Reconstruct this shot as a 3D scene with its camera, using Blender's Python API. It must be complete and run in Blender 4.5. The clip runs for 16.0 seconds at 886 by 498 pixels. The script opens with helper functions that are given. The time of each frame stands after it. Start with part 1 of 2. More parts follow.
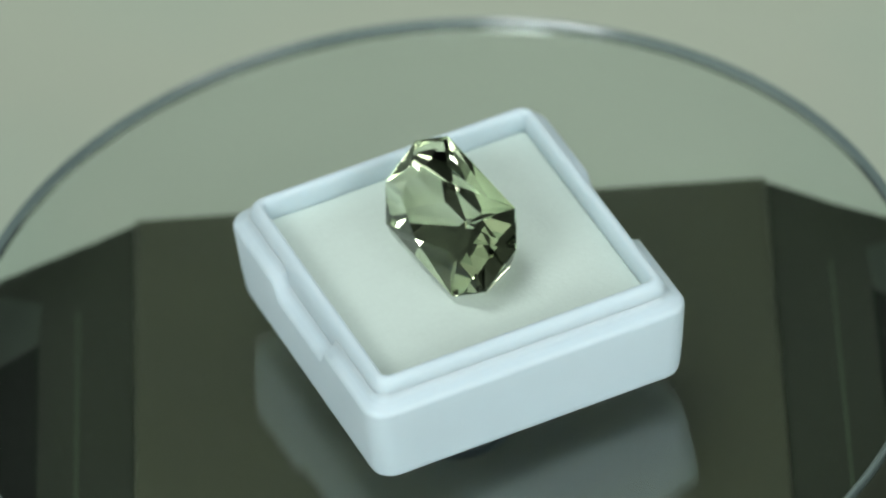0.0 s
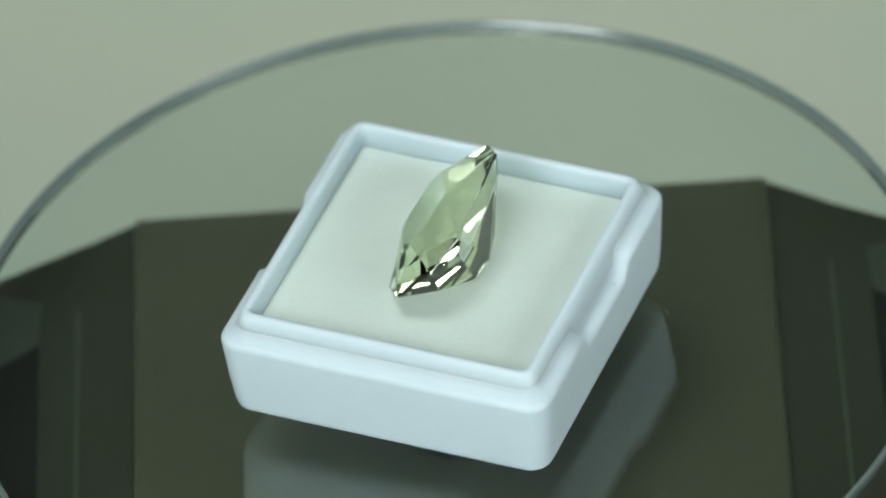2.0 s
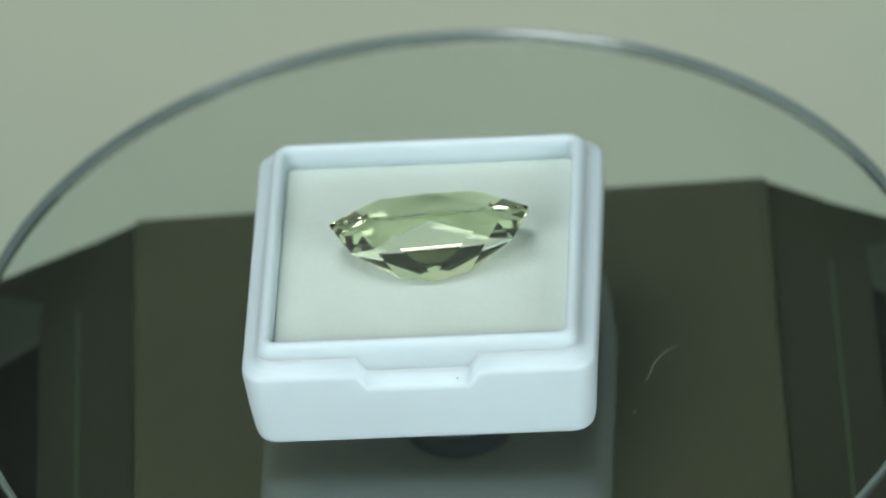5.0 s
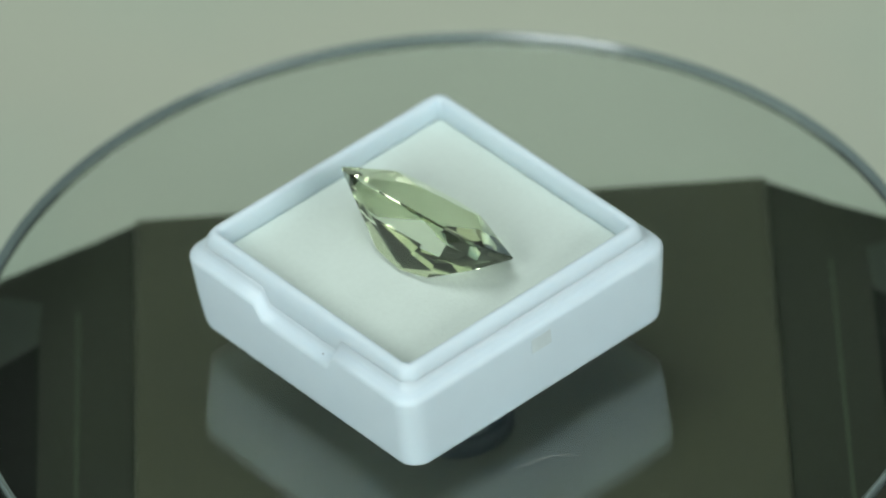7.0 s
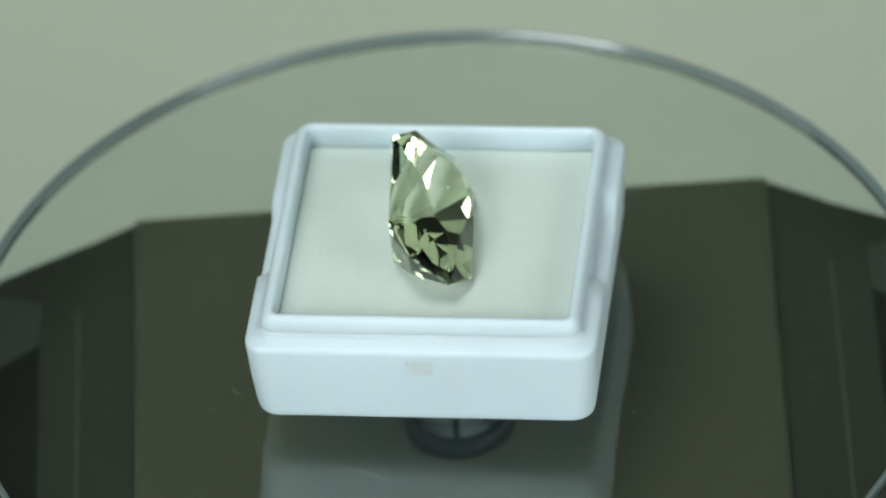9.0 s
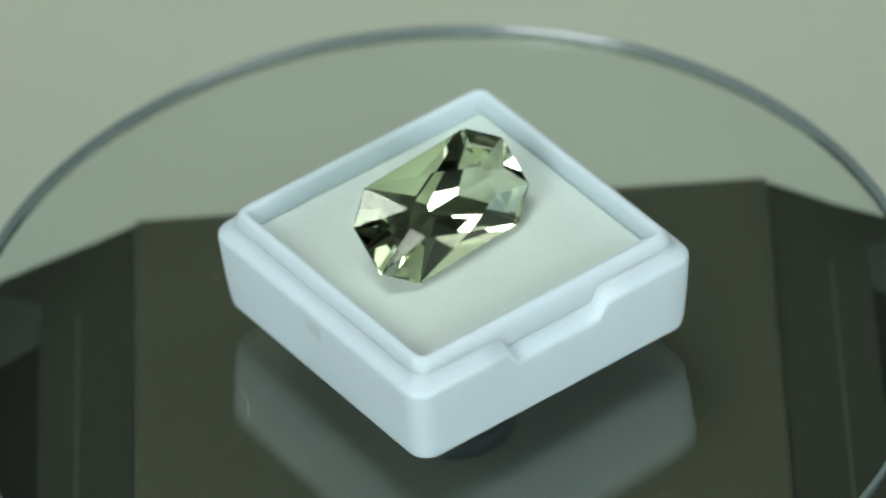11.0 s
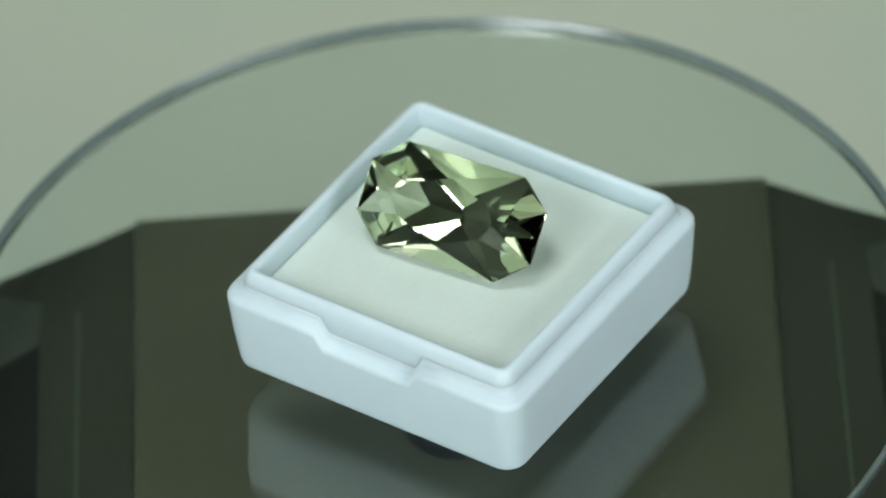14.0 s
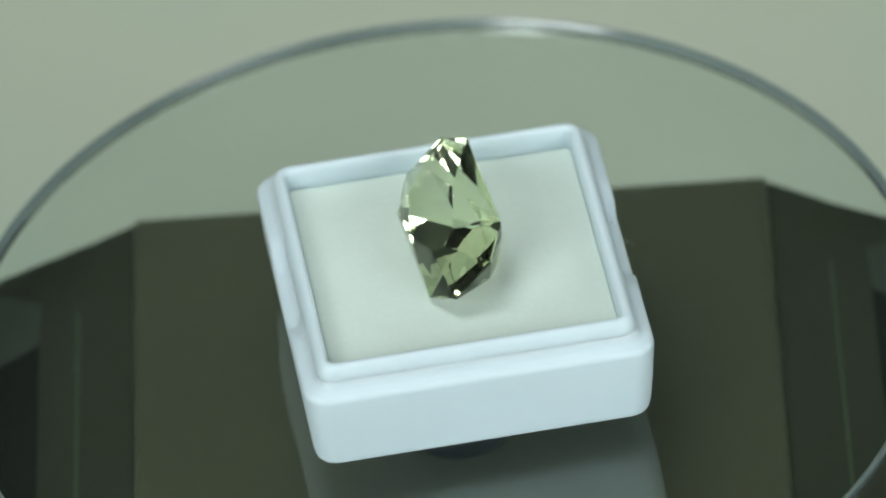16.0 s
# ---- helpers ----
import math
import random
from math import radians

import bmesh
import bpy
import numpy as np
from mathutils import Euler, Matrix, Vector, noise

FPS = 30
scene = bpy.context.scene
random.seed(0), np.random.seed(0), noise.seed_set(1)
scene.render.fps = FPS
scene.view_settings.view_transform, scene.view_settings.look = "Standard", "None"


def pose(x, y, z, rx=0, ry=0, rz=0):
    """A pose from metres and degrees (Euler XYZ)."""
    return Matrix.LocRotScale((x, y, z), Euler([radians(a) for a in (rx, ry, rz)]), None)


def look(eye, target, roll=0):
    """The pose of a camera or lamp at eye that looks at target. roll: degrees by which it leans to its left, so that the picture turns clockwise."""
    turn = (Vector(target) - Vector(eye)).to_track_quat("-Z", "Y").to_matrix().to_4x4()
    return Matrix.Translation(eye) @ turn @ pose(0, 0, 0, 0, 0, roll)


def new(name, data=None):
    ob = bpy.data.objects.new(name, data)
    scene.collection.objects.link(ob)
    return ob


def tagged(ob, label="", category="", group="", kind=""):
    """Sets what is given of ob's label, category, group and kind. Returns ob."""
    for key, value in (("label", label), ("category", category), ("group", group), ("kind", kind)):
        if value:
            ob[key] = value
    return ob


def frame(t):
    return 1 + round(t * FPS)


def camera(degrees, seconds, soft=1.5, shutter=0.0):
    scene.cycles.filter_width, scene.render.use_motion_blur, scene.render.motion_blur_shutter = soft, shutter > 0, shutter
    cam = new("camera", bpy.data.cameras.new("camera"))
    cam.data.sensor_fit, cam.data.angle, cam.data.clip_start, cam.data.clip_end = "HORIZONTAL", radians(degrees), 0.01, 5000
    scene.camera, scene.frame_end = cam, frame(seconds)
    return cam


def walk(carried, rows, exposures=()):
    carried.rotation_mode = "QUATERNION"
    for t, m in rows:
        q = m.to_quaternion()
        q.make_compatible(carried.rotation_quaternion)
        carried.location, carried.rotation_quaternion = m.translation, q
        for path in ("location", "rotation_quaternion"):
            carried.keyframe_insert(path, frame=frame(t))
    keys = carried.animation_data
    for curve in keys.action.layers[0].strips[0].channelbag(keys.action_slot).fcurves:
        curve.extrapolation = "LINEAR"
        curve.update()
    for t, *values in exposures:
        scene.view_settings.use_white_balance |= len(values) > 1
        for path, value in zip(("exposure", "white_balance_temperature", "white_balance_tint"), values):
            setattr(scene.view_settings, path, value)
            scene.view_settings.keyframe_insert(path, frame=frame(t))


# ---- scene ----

# ---- camera ----
EYE = (0.0, -0.54855, 0.47251)
AIM = (0.00007, -0.01456, 0.01991)
cam = camera(6.355, 16.0, soft=2.2)
cam.data.dof.use_dof, cam.data.dof.focus_distance, cam.data.dof.aperture_fstop = True, 0.712, 22.0
walk(cam, [(0.0, look(EYE, AIM, -5.04)), (16.0, look(EYE, AIM, -5.04))])

# ---- light ----
world = bpy.data.worlds.new("world")
scene.world = world
world.use_nodes = True
world.node_tree.nodes["Background"].inputs[0].default_value = (0.75, 0.85, 0.80, 1)
world.node_tree.nodes["Background"].inputs[1].default_value = 0.03
scene.view_settings.exposure = -0.08


def area_lamp(name, eye, target, sx, sy, watts, colour):
    data = bpy.data.lights.new(name, "AREA")
    data.shape, data.size, data.size_y, data.energy, data.color = "RECTANGLE", sx, sy, watts, colour
    ob = new(name, data)
    ob.matrix_world = look(eye, target)
    return ob


area_lamp("softbox_lamp", (-0.416, -0.622, 0.586), (0, 0, 0), 0.37, 0.37, 4.9, (0.93, 1.0, 0.98))
area_lamp("softbox_lamp", (0.560, -0.667, 0.379), (0, 0, 0), 0.43, 0.35, 3.9, (0.93, 1.0, 0.98))
# Added overhead fill that lifts the foam top and the background.
area_lamp("overhead_fill_lamp", (-0.20, -0.20, 1.30), (-0.03, 0.03, 0), 0.5, 0.4, 8.5, (0.93, 1.0, 0.98))
# Fill lamp added behind the camera to brighten the box's front faces.
area_lamp("front_fill_lamp", (0.05, -1.18, 0.48), (0, 0, 0), 0.9, 0.30, 1.2, (0.90, 0.98, 1.0))


# ---- materials ----
def material(name, colour, rough=0.5, metal=0.0, vary=0.06, scale=400.0, bump=0.05, bump_scale=2500.0, stain=0.05, stain_scale=60.0,
             spec=0.5, tint=None, sss=0.0, dist=0.0002):
    """Principled surface with colour variation at two scales, uneven gloss and fine relief."""
    m = bpy.data.materials.new(name)
    m.use_nodes = True
    nt = m.node_tree
    b = nt.nodes["Principled BSDF"]
    co = nt.nodes.new("ShaderNodeTexCoord")
    def grain(sc, detail):
        n = nt.nodes.new("ShaderNodeTexNoise")
        n.inputs["Scale"].default_value, n.inputs["Detail"].default_value = sc, detail
        nt.links.new(co.outputs["Object"], n.inputs["Vector"])
        return n
    fine, large = grain(scale, 4), grain(stain_scale, 3)
    mix = nt.nodes.new("ShaderNodeMix")
    mix.data_type = "RGBA"
    mix.inputs[6].default_value = (*[c * (1 - vary) for c in colour], 1)
    mix.inputs[7].default_value = (*[min(1, c * (1 + vary)) for c in colour], 1)
    nt.links.new(fine.outputs["Fac"], mix.inputs[0])
    mix2 = nt.nodes.new("ShaderNodeMix")
    mix2.data_type = "RGBA"
    ramp = nt.nodes.new("ShaderNodeMapRange")
    ramp.inputs[1].default_value, ramp.inputs[2].default_value = 0.40, 0.62
    ramp.inputs[3].default_value, ramp.inputs[4].default_value = 0.0, 1.0
    nt.links.new(large.outputs["Fac"], ramp.inputs[0])
    nt.links.new(ramp.outputs[0], mix2.inputs[0])
    nt.links.new(mix.outputs[2], mix2.inputs[6])
    other = nt.nodes.new("ShaderNodeMix")
    other.data_type, other.blend_type = "RGBA", "MULTIPLY"
    other.inputs[0].default_value = 1.0
    other.inputs[7].default_value = (*(tint or [1 - stain] * 3), 1)
    nt.links.new(mix.outputs[2], other.inputs[6])
    nt.links.new(other.outputs[2], mix2.inputs[7])
    nt.links.new(mix2.outputs[2], b.inputs["Base Color"])
    rr = nt.nodes.new("ShaderNodeMapRange")
    rr.inputs[3].default_value, rr.inputs[4].default_value = max(0.02, rough - 0.06), min(1, rough + 0.06)
    nt.links.new(large.outputs["Fac"], rr.inputs[0])
    nt.links.new(rr.outputs[0], b.inputs["Roughness"])
    b.inputs["Metallic"].default_value = metal
    b.inputs["Specular IOR Level"].default_value = spec
    if sss:
        b.inputs["Subsurface Weight"].default_value = sss
        b.inputs["Subsurface Radius"].default_value = (1, 1, 1)
        b.inputs["Subsurface Scale"].default_value = 0.0011
    if bump:
        g = grain(bump_scale, 3)
        bp = nt.nodes.new("ShaderNodeBump")
        bp.inputs["Strength"].default_value, bp.inputs["Distance"].default_value = bump, dist
        nt.links.new(g.outputs["Fac"], bp.inputs["Height"])
        nt.links.new(bp.outputs[0], b.inputs["Normal"])
    return m


def glass(name, colour, ior, rough=0.0):
    m = bpy.data.materials.new(name)
    m.use_nodes = True
    nt = m.node_tree
    nt.nodes.remove(nt.nodes["Principled BSDF"])
    g = nt.nodes.new("ShaderNodeBsdfGlass")
    g.inputs["Color"].default_value = (*colour, 1)
    g.inputs["IOR"].default_value, g.inputs["Roughness"].default_value = ior, rough
    nt.links.new(g.outputs[0], nt.nodes["Material Output"].inputs["Surface"])
    return m


BOX_WHITE = material("white_plastic", (0.585, 0.69, 0.75), rough=0.46, vary=0.02, stain=0.03, bump=0.04, sss=0.8)
FOAM_WHITE = material("white_foam", (0.59, 0.68, 0.635), rough=0.95, vary=0.04, scale=1800, stain=0.03, stain_scale=150, bump=0.2, bump_scale=3500, spec=0.1)
PALE_MARK = material("pale_beige_mark", (0.56, 0.645, 0.665), rough=0.5, vary=0.05, scale=900, stain=0.08, stain_scale=600)
GEM_GREEN = glass("pale_green_crystal", (0.970, 0.998, 0.905), 1.543)
DISC_GLASS = glass("clear_glass", (0.965, 1.0, 0.99), 1.68, 0.03)
RIM_GLASS = material("bluish_rim", (0.13, 0.17, 0.165), rough=0.14, vary=0.08, scale=300, stain=0.1, bump=0.0, spec=0.8)
SCRATCH = material("scratch_white", (0.45, 0.48, 0.46), rough=0.6)
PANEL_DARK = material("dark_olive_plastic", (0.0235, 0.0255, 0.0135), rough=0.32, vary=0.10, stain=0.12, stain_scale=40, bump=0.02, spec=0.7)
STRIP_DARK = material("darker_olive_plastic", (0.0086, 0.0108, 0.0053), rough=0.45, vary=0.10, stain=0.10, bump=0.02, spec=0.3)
LINE_OLIVE = material("olive_edge_line", (0.017, 0.023, 0.011), rough=0.4)
# Near-black that paints the darkness of the base's side pits.
PIT_SHADE = material("pit_shade_black", (0.0035, 0.0042, 0.0028), rough=0.8, vary=0.1, spec=0.1)
CORNER_GREY = material("grey_green_plastic", (0.014, 0.019, 0.013), rough=0.4, vary=0.1)
STEEL = material("scuffed_steel", (0.20, 0.25, 0.25), rough=0.2, metal=0.6, vary=0.25, scale=500, stain=0.55, stain_scale=420)
RUBBER = material("black_rubber", (0.003, 0.004, 0.0045), rough=0.7, spec=0.05)
TABLE = material("grey_green_tabletop", (0.425, 0.462, 0.375), rough=0.75, vary=0.02, scale=900, tint=(0.89, 0.99, 1.0), stain_scale=14, bump=0.04)
# Unseen room surfaces, toned down so gem and disc reflect darkness.
WALL = material("grey_wall_paint", (0.04, 0.046, 0.043), rough=0.85, stain_scale=3, scale=60)
WHITE_WALL = material("grey_ceiling_paint", (0.16, 0.175, 0.165), rough=0.85, stain_scale=3, scale=60)
PALE_WALL = material("pale_wall_paint", (0.06, 0.066, 0.063), rough=0.85, stain_scale=3, scale=60)
DARK_WALL = material("dark_wall_paint", (0.035, 0.04, 0.036), rough=0.9, stain_scale=3, scale=60)

MM = 0.001


# ---- building helpers ----
def mesh_of(name, bm, material_, smooth=False):
    bmesh.ops.recalc_face_normals(bm, faces=bm.faces)
    me = bpy.data.meshes.new(name)
    bm.to_mesh(me)
    bm.free()
    me.materials.append(material_)
    for f in me.polygons:
        f.use_smooth = smooth
    return me


def part(name, bm, material_, parent, label="", smooth=False):
    ob = new(name, mesh_of(name, bm, material_, smooth))
    ob.parent = parent
    return tagged(ob, label)


def block(x0, y0, z0, x1, y1, z1, bevel=0.0):
    bm = bmesh.new()
    bmesh.ops.create_cube(bm, size=1)
    for v in bm.verts:
        v.co = Vector(((x0 + x1) / 2 + v.co.x * (x1 - x0), (y0 + y1) / 2 + v.co.y * (y1 - y0), (z0 + z1) / 2 + v.co.z * (z1 - z0)))
    if bevel:
        bmesh.ops.bevel(bm, geom=bm.edges[:], offset=bevel, segments=2, affect="EDGES", profile=0.5)
    return bm


def lathe(profile, n=96):
    """Turn a profile of (radius, z) pairs about the z axis; ends at radius 0 close to a point."""
    bm = bmesh.new()
    rings = []
    for r, z in profile:
        if r < 1e-9:
            rings.append([bm.verts.new((0, 0, z))])
        else:
            rings.append([bm.verts.new((r * math.cos(2 * math.pi * k / n), r * math.sin(2 * math.pi * k / n), z)) for k in range(n)])
    for a, b in zip(rings, rings[1:]):
        for k in range(n):
            if len(a) == 1 and len(b) == 1:
                continue
            if len(a) == 1:
                bm.faces.new((a[0], b[k], b[(k + 1) % n]))
            elif len(b) == 1:
                bm.faces.new((a[k], b[0], a[(k + 1) % n]))
            else:
                bm.faces.new((a[k], b[k], b[(k + 1) % n], a[(k + 1) % n]))
    return bm


def crumb(x, y, z, r):
    """Low rounded crumb of radius r."""
    bm = lathe([(0, r * 0.5), (r * 0.6, r * 0.35), (r, 0), (0, 0)], 12)
    bmesh.ops.translate(bm, vec=(x, y, z), verts=bm.verts)
    return bm


def prism(outline, z0, z1, bevel=0.0):
    bm = bmesh.new()
    lo = [bm.verts.new((x, y, z0)) for x, y in outline]
    hi = [bm.verts.new((x, y, z1)) for x, y in outline]
    n = len(outline)
    bm.faces.new(lo[::-1])
    top = bm.faces.new(hi)
    for k in range(n):
        bm.faces.new((lo[k], lo[(k + 1) % n], hi[(k + 1) % n], hi[k]))
    if bevel:
        bmesh.ops.bevel(bm, geom=list(top.edges), offset=bevel, segments=3, affect="EDGES", profile=0.5)
    return bm


def ribbon(track, half, z):
    """Thin raised hairline along a track of (x, y) in mm, tapering at its ends."""
    bm = bmesh.new()
    rows = []
    for k, (x, y) in enumerate(track):
        a, b = track[max(0, k - 1)], track[min(len(track) - 1, k + 1)]
        d = Vector((b[0] - a[0], b[1] - a[1])).normalized()
        w = half * (0.35 if k in (0, len(track) - 1) else 1)
        rows.append([bm.verts.new(Vector((x + o * w * -d.y, y + o * w * d.x, q)) * MM) for o, q in ((-1, 0.01), (0, z / MM + 0.01), (1, 0.01))])
    for a, b in zip(rows, rows[1:]):
        for k in range(2):
            bm.faces.new((a[k], a[k + 1], b[k + 1], b[k]))
        bm.faces.new((a[0], b[0], b[2], a[2]))
    return bm


# ---- the room ----
DISC_TOP = -3.7 * MM
DISC_THICK = 1.4 * MM
BASE_TOP = -14.0 * MM
TABLE_Z = -48 * MM

table = tagged(new("tabletop", mesh_of("tabletop", block(-1.1, -1.3, TABLE_Z - 0.03, 1.1, 1.1, TABLE_Z), TABLE)),
               "matt grey-green tabletop under the turntable", "tabletop", kind="structure")
# Walls and ceiling are added out of view to close off and darken reflections.
for name, b in (("wall_north", (-1.16, 1.1, TABLE_Z - 0.03, 1.16, 1.16, 1.5)), ("wall_south", (-1.16, -1.36, TABLE_Z - 0.03, 1.16, -1.3, 1.5)),
                ("wall_west", (-1.16, -1.3, TABLE_Z - 0.03, -1.1, 1.1, 1.5)), ("wall_east", (1.1, -1.3, TABLE_Z - 0.03, 1.16, 1.1, 1.5))):
    tagged(new(name, mesh_of(name, block(*b), {"wall_north": DARK_WALL, "wall_south": WALL}.get(name, PALE_WALL))), "unseen dark wall added to keep reflections dark", "wall", kind="structure")
tagged(new("ceiling", mesh_of("ceiling", block(-1.16, -1.36, 1.5, 1.16, 1.16, 1.54), WHITE_WALL)), "unseen dim ceiling added to close the room", "ceiling", kind="structure")


def backdrop_sheet():
    """Sheet that lies on the table behind the turntable and sweeps up."""
    bm = bmesh.new()
    prof = [(0.16, 0.0), (0.20, 0.004)] + [(0.20 + 0.12 * math.sin(q), 0.124 - 0.12 * math.cos(q)) for q in [math.radians(9 * k) for k in range(1, 11)]] + [(0.32, 0.24)]
    rows = []
    for d in (0, 0.002):
        rows.append([[bm.verts.new((x, y + d * (z > 0.05), TABLE_Z + z + 0.001 - d * 0.4)) for x in (-0.45, 0.45)] for y, z in prof])
    for side in rows:
        for a, b in zip(side, side[1:]):
            bm.faces.new((a[0], a[1], b[1], b[0]))
    for k in (0, -1):
        bm.faces.new((rows[0][k][0], rows[0][k][1], rows[1][k][1], rows[1][k][0]))
    for a, b in zip(zip(rows[0], rows[1]), list(zip(rows[0], rows[1]))[1:]):
        for e in (0, 1):
            bm.faces.new((a[0][e], b[0][e], b[1][e], a[1][e]))
    return tagged(new("backdrop", mesh_of("backdrop", bm, TABLE, True)), "plain grey-green backdrop sheet sweeping up", "backdrop", kind="structure")


backdrop_sheet()

# ---- the turntable's still base ----
def turntable_base():
    base = tagged(new("turntable_base"), "dark olive plastic turntable base under the glass disc", "turntable base")
    base.matrix_world = pose(0.2 * MM, 0, 0, 0, 0, -1.7)
    m = MM
    outline = [(-30, 32.7), (-37, 28.4), (-42.5, 26.0), (-47, 22), (-51, 15), (-53, 4), (-53, -60), (-48, -68), (48, -68), (53, -60),
               (53, 4), (51, 15), (47, 21.5), (42, 25.2), (36, 28.4), (30, 32.7)]
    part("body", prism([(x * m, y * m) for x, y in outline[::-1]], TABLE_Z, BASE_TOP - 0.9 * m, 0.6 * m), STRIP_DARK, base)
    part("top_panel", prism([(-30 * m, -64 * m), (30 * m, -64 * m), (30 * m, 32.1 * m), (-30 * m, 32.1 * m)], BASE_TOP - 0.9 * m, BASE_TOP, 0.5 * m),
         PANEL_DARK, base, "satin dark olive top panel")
    for s in (-1, 1):
        wedge = [(s * x * m, y * m) for x, y in ((47.5, 18.5), (42.5, 23.0), (38.8, 21.5), (39.2, 15.5), (44.5, 11.5))]
        part("corner_wedge", prism(wedge if s > 0 else wedge[::-1], BASE_TOP - 0.9 * m, BASE_TOP - 0.84 * m), CORNER_GREY, base, "grey-green corner wedge")
        part("edge_line", block(min(s * 35.2, s * 35.6) * m, -62 * m, BASE_TOP - 0.9 * m, max(s * 35.2, s * 35.6) * m, 20 * m, BASE_TOP - 0.75 * m), LINE_OLIVE, base,
             "thin olive edge line")
        # No pit is cut: a flat sheet carries its shade as colour.
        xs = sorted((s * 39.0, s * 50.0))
        part("side_pit_shade", prism([(xs[0] * m, -58 * m), (xs[1] * m, -58 * m)] + ([(xs[1] * m, 16 * m), (xs[0] * m, 10 * m)] if s < 0 else [(xs[1] * m, 10 * m), (xs[0] * m, 16 * m)]),
             BASE_TOP - 0.9 * m, BASE_TOP - 0.86 * m), PIT_SHADE, base, "flat black sheet standing in for a side pit's shade")
    lo, hi, c = BASE_TOP, DISC_TOP - DISC_THICK - 0.45 * m, -0.2 * m
    def axle_part(name, profile, mat, label):
        bm = lathe(profile, 64)
        bmesh.ops.translate(bm, vec=(0, c, 0), verts=bm.verts)
        return part(name, bm, mat, base, label, True)
    axle_part("hub", [(0, hi), (3.8 * m, hi), (4.0 * m, hi - 0.3 * m), (4.0 * m, lo + 2.4 * m), (3.7 * m, lo + 2.1 * m), (4.0 * m, lo + 1.2 * m), (0, lo + 0.6 * m)], STEEL, "glossy pale plastic hub")
    axle_part("hub_ring", [(4.02 * m, lo + 1.5 * m), (4.2 * m, lo + 1.7 * m), (4.75 * m, lo + 1.6 * m), (5.0 * m, lo + 1.2 * m), (5.05 * m, lo), (4.02 * m, lo), (4.02 * m, lo + 1.5 * m)], RUBBER, "black rubber ring")
    part("dust_speck", crumb(16.1 * m, -0.4 * m, BASE_TOP, 0.10 * m), SCRATCH, base, "pale dust speck")
    for turn in (-93, -25):
        slot = block(3.3 * m, -0.3 * m, lo + 1.6 * m, 4.06 * m, 0.3 * m, hi - 0.6 * m, 0.08 * m)
        bmesh.ops.transform(slot, matrix=Matrix.Translation((0, c, 0)) @ pose(0, 0, 0, 0, 0, turn), verts=slot.verts)
        part("slot", slot, RUBBER, base, "narrow dark slot in the hub")
    return base


turntable_base()


# ---- the glass disc on its hub ----
def glass_disc():
    disc = tagged(new("glass_disc"), "clear round glass turntable plate with fine scratches", "turntable plate")
    m = MM
    R, t = 43.7 * m, DISC_THICK
    plate = part("plate", lathe([(0, 0), (R, 0), (R, -t), (0, -t)], 192), DISC_GLASS, disc)
    for p in plate.data.polygons:
        p.use_smooth = abs(p.normal.z) < 0.9
    plate.visible_shadow = False
    # rounded bead that edges the plate and stands a little above it
    w, down = 0.60 * m, -0.6 * m
    bead = [(R + 0.02 * m, down), (R + 0.02 * m, 0.0), (R + 0.06 * m, 0.03 * m), (R + 0.25 * m, 0.20 * m), (R + 0.45 * m, 0.41 * m), (R + w - 0.1 * m, w - 0.09 * m),
            (R + w, w - 0.04 * m), (R + w + 0.10 * m, w - 0.06 * m), (R + w + 0.14 * m, w - 0.16 * m), (R + w + 0.14 * m, down + 0.1 * m), (R + w, down), (R + 0.02 * m, down)]
    part("rim", lathe(bead, 192), RIM_GLASS, disc, "bluish bevelled glass rim", True)
    part("hub_cap", lathe([(0, 5.28 * m), (4.6 * m, 5.28 * m), (5.0 * m, 5.0 * m), (5.0 * m, 0.03 * m), (0, 0.03 * m)], 64), RUBBER, disc, "black rubber cap", True)
    for track in ([(0.4, 19.2), (-0.8, 19.15), (-1.8, 18.95), (-2.9, 18.95), (-4.3, 19.3), (-5.3, 20.0)], [(14.9, 14.1), (14.3, 14.3), (13.7, 14.6)],
                  [(14.8, 17.4), (15.0, 17.6), (15.1, 17.9)], [(-32.6, -9.3), (-32.4, -9.2), (-32.3, -9.1)]):
        part("scratch", ribbon(track, 0.024, 0.015 * m), SCRATCH, disc, "fine white scratch")
    return disc


disc = glass_disc()


# ---- the gem box ----
SIDE = [-11.5, -8.5, -5.5, -4.6, -3.0, -1.0, 1.0, 3.0, 4.6, 5.5, 8.5, 11.5]


def square_ring(half, r, n=7):
    """Rounded square, points in order with the same count for all sizes; each as (x, y, along, side)."""
    pts = []
    for side in range(4):
        a = math.radians(90 * side)
        row = [(half, s * min(1, (half - r) / 11.8), s, side) for s in SIDE]
        row += [(half - r + r * math.cos(q), half - r + r * math.sin(q), 99, side) for q in [math.pi / 2 * k / n for k in range(n + 1)]]
        pts += [(x * math.cos(a) - y * math.sin(a), x * math.sin(a) + y * math.cos(a), s, sd) for x, y, s, sd in row]
    return pts


def skin(rings, cap_first=True, cap_last=True):
    bm = bmesh.new()
    vs = [[bm.verts.new(Vector(p) * MM) for p in ring] for ring in rings]
    n = len(vs[0])
    for a, b in zip(vs, vs[1:]):
        for k in range(n):
            bm.faces.new((a[k], a[(k + 1) % n], b[(k + 1) % n], b[k]))
    if cap_first:
        bm.faces.new(vs[0][::-1])
    if cap_last:
        bm.faces.new(vs[-1])
    return bm


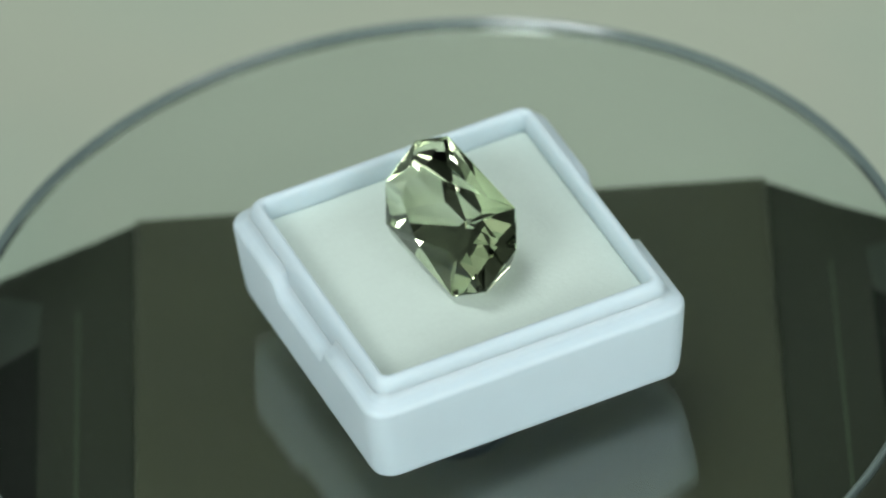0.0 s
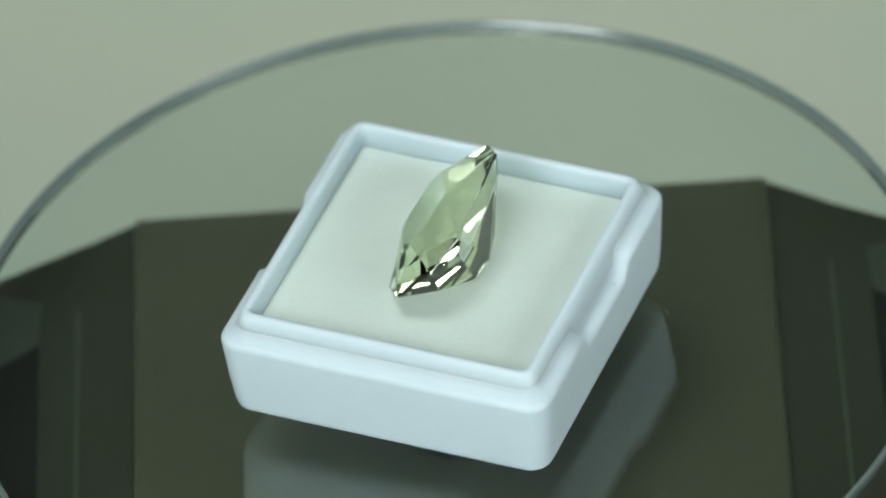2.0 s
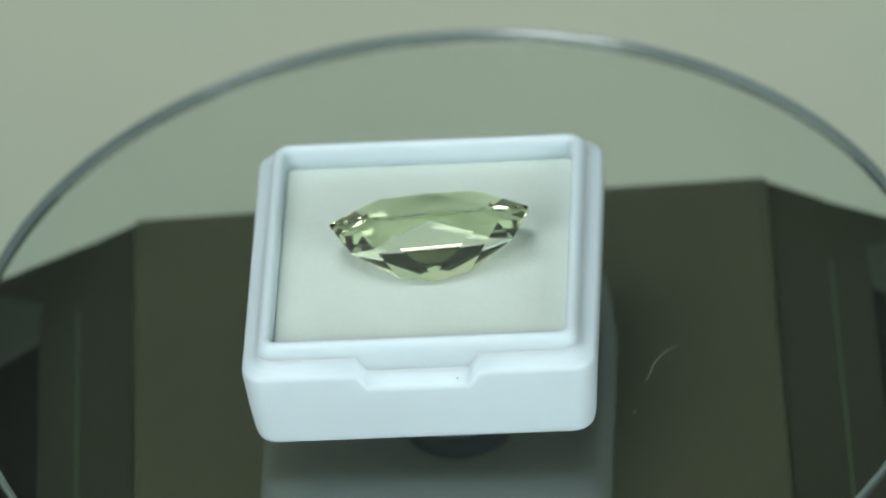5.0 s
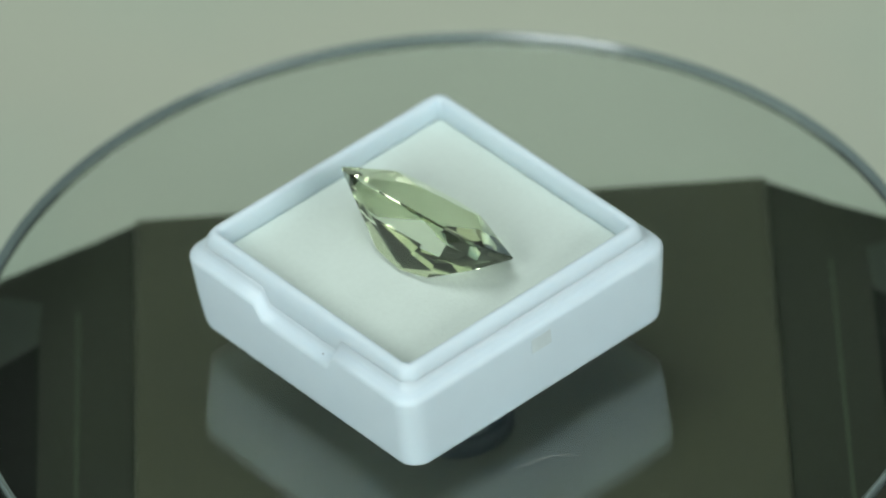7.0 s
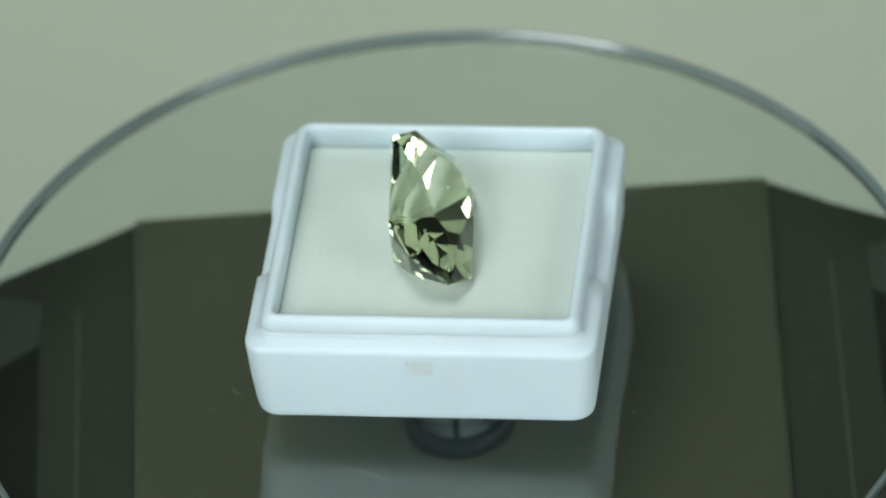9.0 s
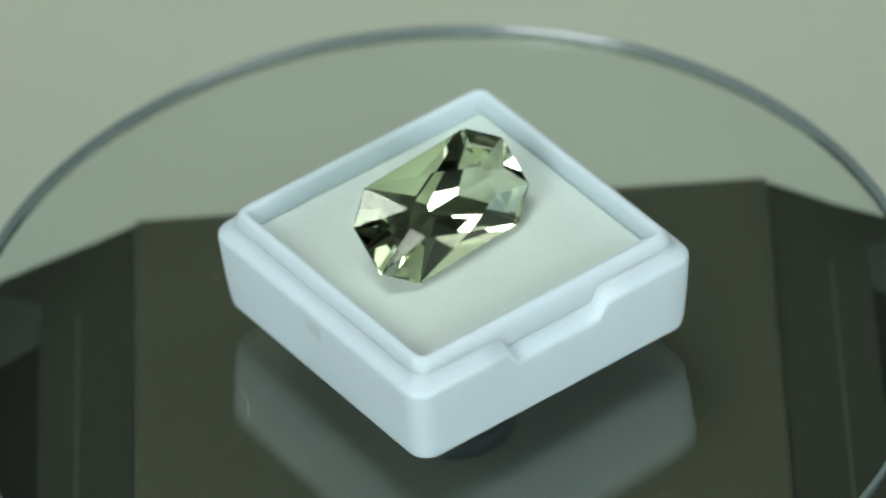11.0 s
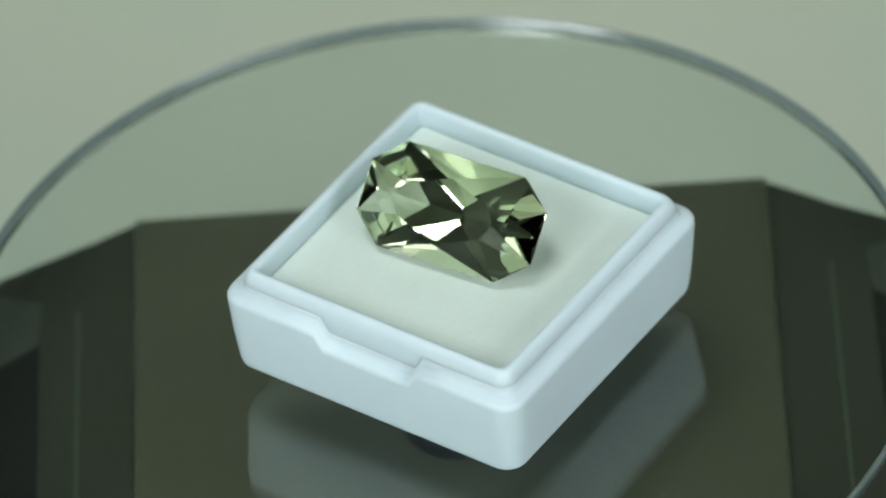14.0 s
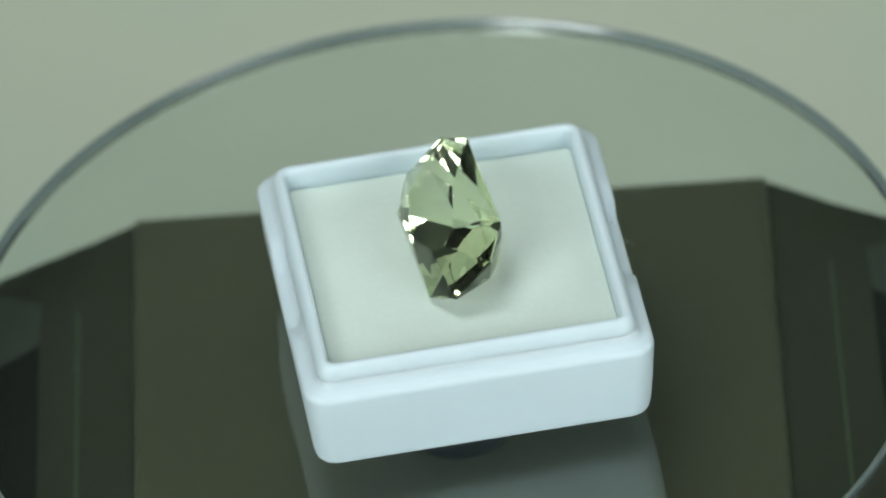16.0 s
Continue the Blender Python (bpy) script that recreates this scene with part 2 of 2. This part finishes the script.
def gem_box():
    box = tagged(new("gem_box"), "open white plastic gem box base with thumb notches", "gem box")
    shoulder, notch = 7.4, 5.9

    def dip(along, side):
        if side in (0, 2) and abs(along) <= 5.0:
            return notch
        return shoulder

    def level(half, r, dz):
        return [(x, y, dip(s, sd) + dz) for x, y, s, sd in square_ring(half, r)]

    def flat(half, r, z):
        return [(x, y, z) for x, y, s, sd in square_ring(half, r)]
    shell = [flat(12.9, 0.8, 1.6), flat(13.5, 1.0, 1.5), flat(13.75, 1.1, -1.0), flat(14.1, 1.2, -1.3), flat(14.75, 1.7, -1.2), flat(15.15, 1.95, -0.85), flat(15.3, 2.05, -0.2), flat(15.55, 2.05, 2.6),
             level(15.80, 2.05, -0.75), level(15.77, 2.00, -0.5), level(15.64, 1.95, -0.25), level(15.4, 1.9, -0.08), level(15.05, 1.8, 0.05), level(14.78, 1.6, 0.19), level(14.57, 1.5, 0.45), level(14.465, 1.42, 0.8), level(14.3, 1.35, 0.85),
             level(13.7, 1.0, 0.0), flat(13.1, 0.6, 5.0), flat(13.05, 0.6, 2.4)]
    part("body", skin(shell), BOX_WHITE, box, smooth=True)
    rim = [flat(14.34, 1.35, 5.3), flat(14.47, 1.42, 5.5), flat(14.47, 1.42, 8.1), flat(14.36, 1.36, 8.7), flat(14.18, 1.25, 9.1), flat(13.92, 1.2, 9.48), flat(13.6, 0.9, 9.58), flat(13.36, 0.75, 9.48),
           flat(13.2, 0.65, 9.15), flat(13.12, 0.6, 8.4), flat(13.1, 0.6, 5.3), flat(14.34, 1.35, 5.3)]
    part("lip", skin(rim, False, False), BOX_WHITE, box, "raised white inner lip", True)
    dot = lathe([(0, 0.07 * MM), (0.07 * MM, 0.04 * MM), (0.10 * MM, -0.02 * MM), (0, -0.02 * MM)], 10)
    bmesh.ops.translate(dot, vec=(-15.1 * MM, -3.4 * MM, notch * MM), verts=dot.verts)
    part("speck", dot, RUBBER, box, "tiny black speck", True)
    part("gate_mark", block(-1.15 * MM, -15.775 * MM, 4.6 * MM, 1.15 * MM, -15.50 * MM, 6.2 * MM, 0.05 * MM), PALE_MARK, box, "small pale moulding mark")
    return box


box = gem_box()


def foam_pad():
    """Soft foam with a rounded rim and a shallow dent under the gem."""
    rings = [[(x, y, z + 0.05 * noise.noise(Vector((x, y, 0)) * 0.35)) for x, y, s, sd in square_ring(h, r)] for h, r, z in
             ((12.95, 0.7, 2.5), (13.12, 0.6, 7.1), (13.11, 0.6, 7.2), (12.9, 0.7, 7.24), (12.0, 0.8, 7.24), (10.5, 1.0, 7.25), (9.0, 1.0, 7.27), (7.5, 1.0, 7.27),
              (6.0, 1.0, 7.27), (4.5, 1.0, 7.26), (3.0, 0.9, 7.25), (1.8, 0.8, 7.25))]
    pad = tagged(new("foam_pad", mesh_of("foam_pad", skin(rings), FOAM_WHITE, True)), "soft white foam pad filling the gem box", "foam pad")
    return pad


pad = foam_pad()


# ---- the gemstone ----
def through_points(p, q, r):
    """Facet plane through three points, as a unit normal that faces away from the stone's heart and a distance."""
    n = (Vector(q) - Vector(p)).cross(Vector(r) - Vector(p)).normalized()
    d = n.dot(Vector(p))
    return (n, d) if d > 0 else (-n, -d)


def facet_planes():
    """Crown of triangles round the table, thin girdle, pavilion of edge facets and of long mains that run from the culet to the corners."""
    a, b, ca, cb, g = 8.9, 4.94, 2.94, 2.52, 0.1
    top, culet, shift = 2.027, 5.686, -0.171
    G = [(-a, b - cb), (-a + ca, b), (a - ca, b), (a, b - cb), (a, -b + cb), (a - ca, -b), (-a + ca, -b), (-a, -b + cb)]
    T = [(x, y + shift, top) for x, y in ((-4.22, 1.49), (0, 3.08), (4.22, 1.49), (5.02, 0), (4.22, -1.49), (0, -3.08), (-4.22, -1.49), (-5.02, 0))]
    cuts = [(Vector((0, 0, 1)), top)]
    for k in range(8):
        p, q = G[k], G[(k + 1) % 8]
        cuts += [through_points((*p, g), (*q, g), T[k]), through_points(T[k - 1], T[k], (*p, g))]
        side = Vector((p[1] - q[1], q[0] - p[0], 0)).normalized()
        reach = side.dot(Vector((*p, 0)))
        cuts.append((side, reach))
        steep = radians((54.2, 49.31, 54.2, 55.6)[k % 4])
        cuts.append((side * math.sin(steep) - Vector((0, 0, math.cos(steep))), reach * math.sin(steep) + g * math.cos(steep)))
        # each main leans on its corner; the long side's mains run on to the culet, those of the ends break on a shallower one
        broad = abs(p[1]) > 4
        mains = [(78.2, (culet - g) / (math.cos(radians(78.2)) * abs(p[0]) + math.sin(radians(78.2)) * abs(p[1])), culet)] if broad else [
            (40.8, 0.845, 0.845 * (math.cos(radians(40.8)) * abs(p[0]) + math.sin(radians(40.8)) * abs(p[1])) + g), (71.3, 0.532, culet)]
        for way, rise, depth in mains:
            n = Vector((math.copysign(math.cos(radians(way)) * rise, p[0]), math.copysign(math.sin(radians(way)) * rise, p[1]), -1))
            cuts.append((n.normalized(), depth / n.length))
    for e in (-1, 1):
        n = Vector((e * 0.107, 0, -1))
        cuts.append((n.normalized(), culet / n.length))
    return cuts


def gemstone():
    """Octagonal stone cut by its facet planes: crown, girdle and pavilion."""
    cuts = facet_planes()
    N, D = np.array([c[0][:] for c in cuts]), np.array([c[1] for c in cuts])
    trio = np.array([(i, j, k) for i in range(len(D)) for j in range(i) for k in range(j)])
    A = N[trio]
    fair = np.abs(np.linalg.det(A)) > 1e-4
    X = np.linalg.solve(A[fair], D[trio][fair][:, :, None])[:, :, 0]
    X = X[(X @ N.T <= D + 1e-5).all(axis=1)]
    bm = bmesh.new()
    for p in np.unique(X.round(4), axis=0):
        bm.verts.new(p)
    bmesh.ops.remove_doubles(bm, verts=bm.verts, dist=0.004)
    bmesh.ops.convex_hull(bm, input=bm.verts)
    bmesh.ops.dissolve_limit(bm, angle_limit=0.004, verts=bm.verts, edges=bm.edges)
    bmesh.ops.recalc_face_normals(bm, faces=bm.faces)
    bmesh.ops.scale(bm, vec=(MM, MM, MM), verts=bm.verts)
    stone = tagged(new("gemstone"), "pale green faceted octagonal gemstone leaning on the foam", "gemstone")
    kinds = {"crown": [], "girdle": [], "pavilion": []}
    for f in bm.faces:
        z = f.calc_center_median().z / MM
        kinds["crown" if z > 0.11 else "pavilion" if z < -0.11 else "girdle"].append([v.co.copy() for v in f.verts])
    bm.free()
    for name, faces in kinds.items():
        me = bpy.data.meshes.new(name)
        corners = list(dict.fromkeys(tuple(v) for f in faces for v in f))
        me.from_pydata(corners, [], [[corners.index(tuple(v)) for v in f] for f in faces])
        me.materials.append(GEM_GREEN)
        new(name, me).parent = stone
    return stone


gem = gemstone()

# ---- motion of the turntable ----
SPIN = 23.485


def motions():
    times = [0.5 * k for k in range(33)]
    u = 15 * MM
    in_box = pose(0, 0, 0, 0, 0, 201.94) @ Matrix.Translation((-0.0437 * u, 0.0982 * u, 0)) @ pose(0, 0, 0, -1.09, -0.11, 0)
    tilt = Matrix(((0.998, -0.028, 0.051, 0), (0.056, 0.697, -0.715, 0), (-0.015, 0.716, 0.698, 0), (0, 0, 0, 1))).to_quaternion().to_matrix().to_4x4()
    in_gem = pose(0, 0, 0, 0, 0, SPIN * 12.5) @ Matrix.Translation((0.057 * u, 0.047 * u, 0.786 * u)) @ tilt
    for thing, still in ((disc, Matrix.Translation((-0.0286 * u, 0.033 * u, DISC_TOP)) @ pose(0, 0, 0, 0.59, -0.83, 0)), (box, in_box), (pad, in_box), (gem, in_gem)):
        axle = Matrix.Translation((-0.0003 if thing == disc else 0, 0.0011 if thing == disc else 0, 0))
        walk(thing, [(t, axle @ pose(0, 0, 0, 0, 0, -SPIN * t) @ still) for t in times])


motions()
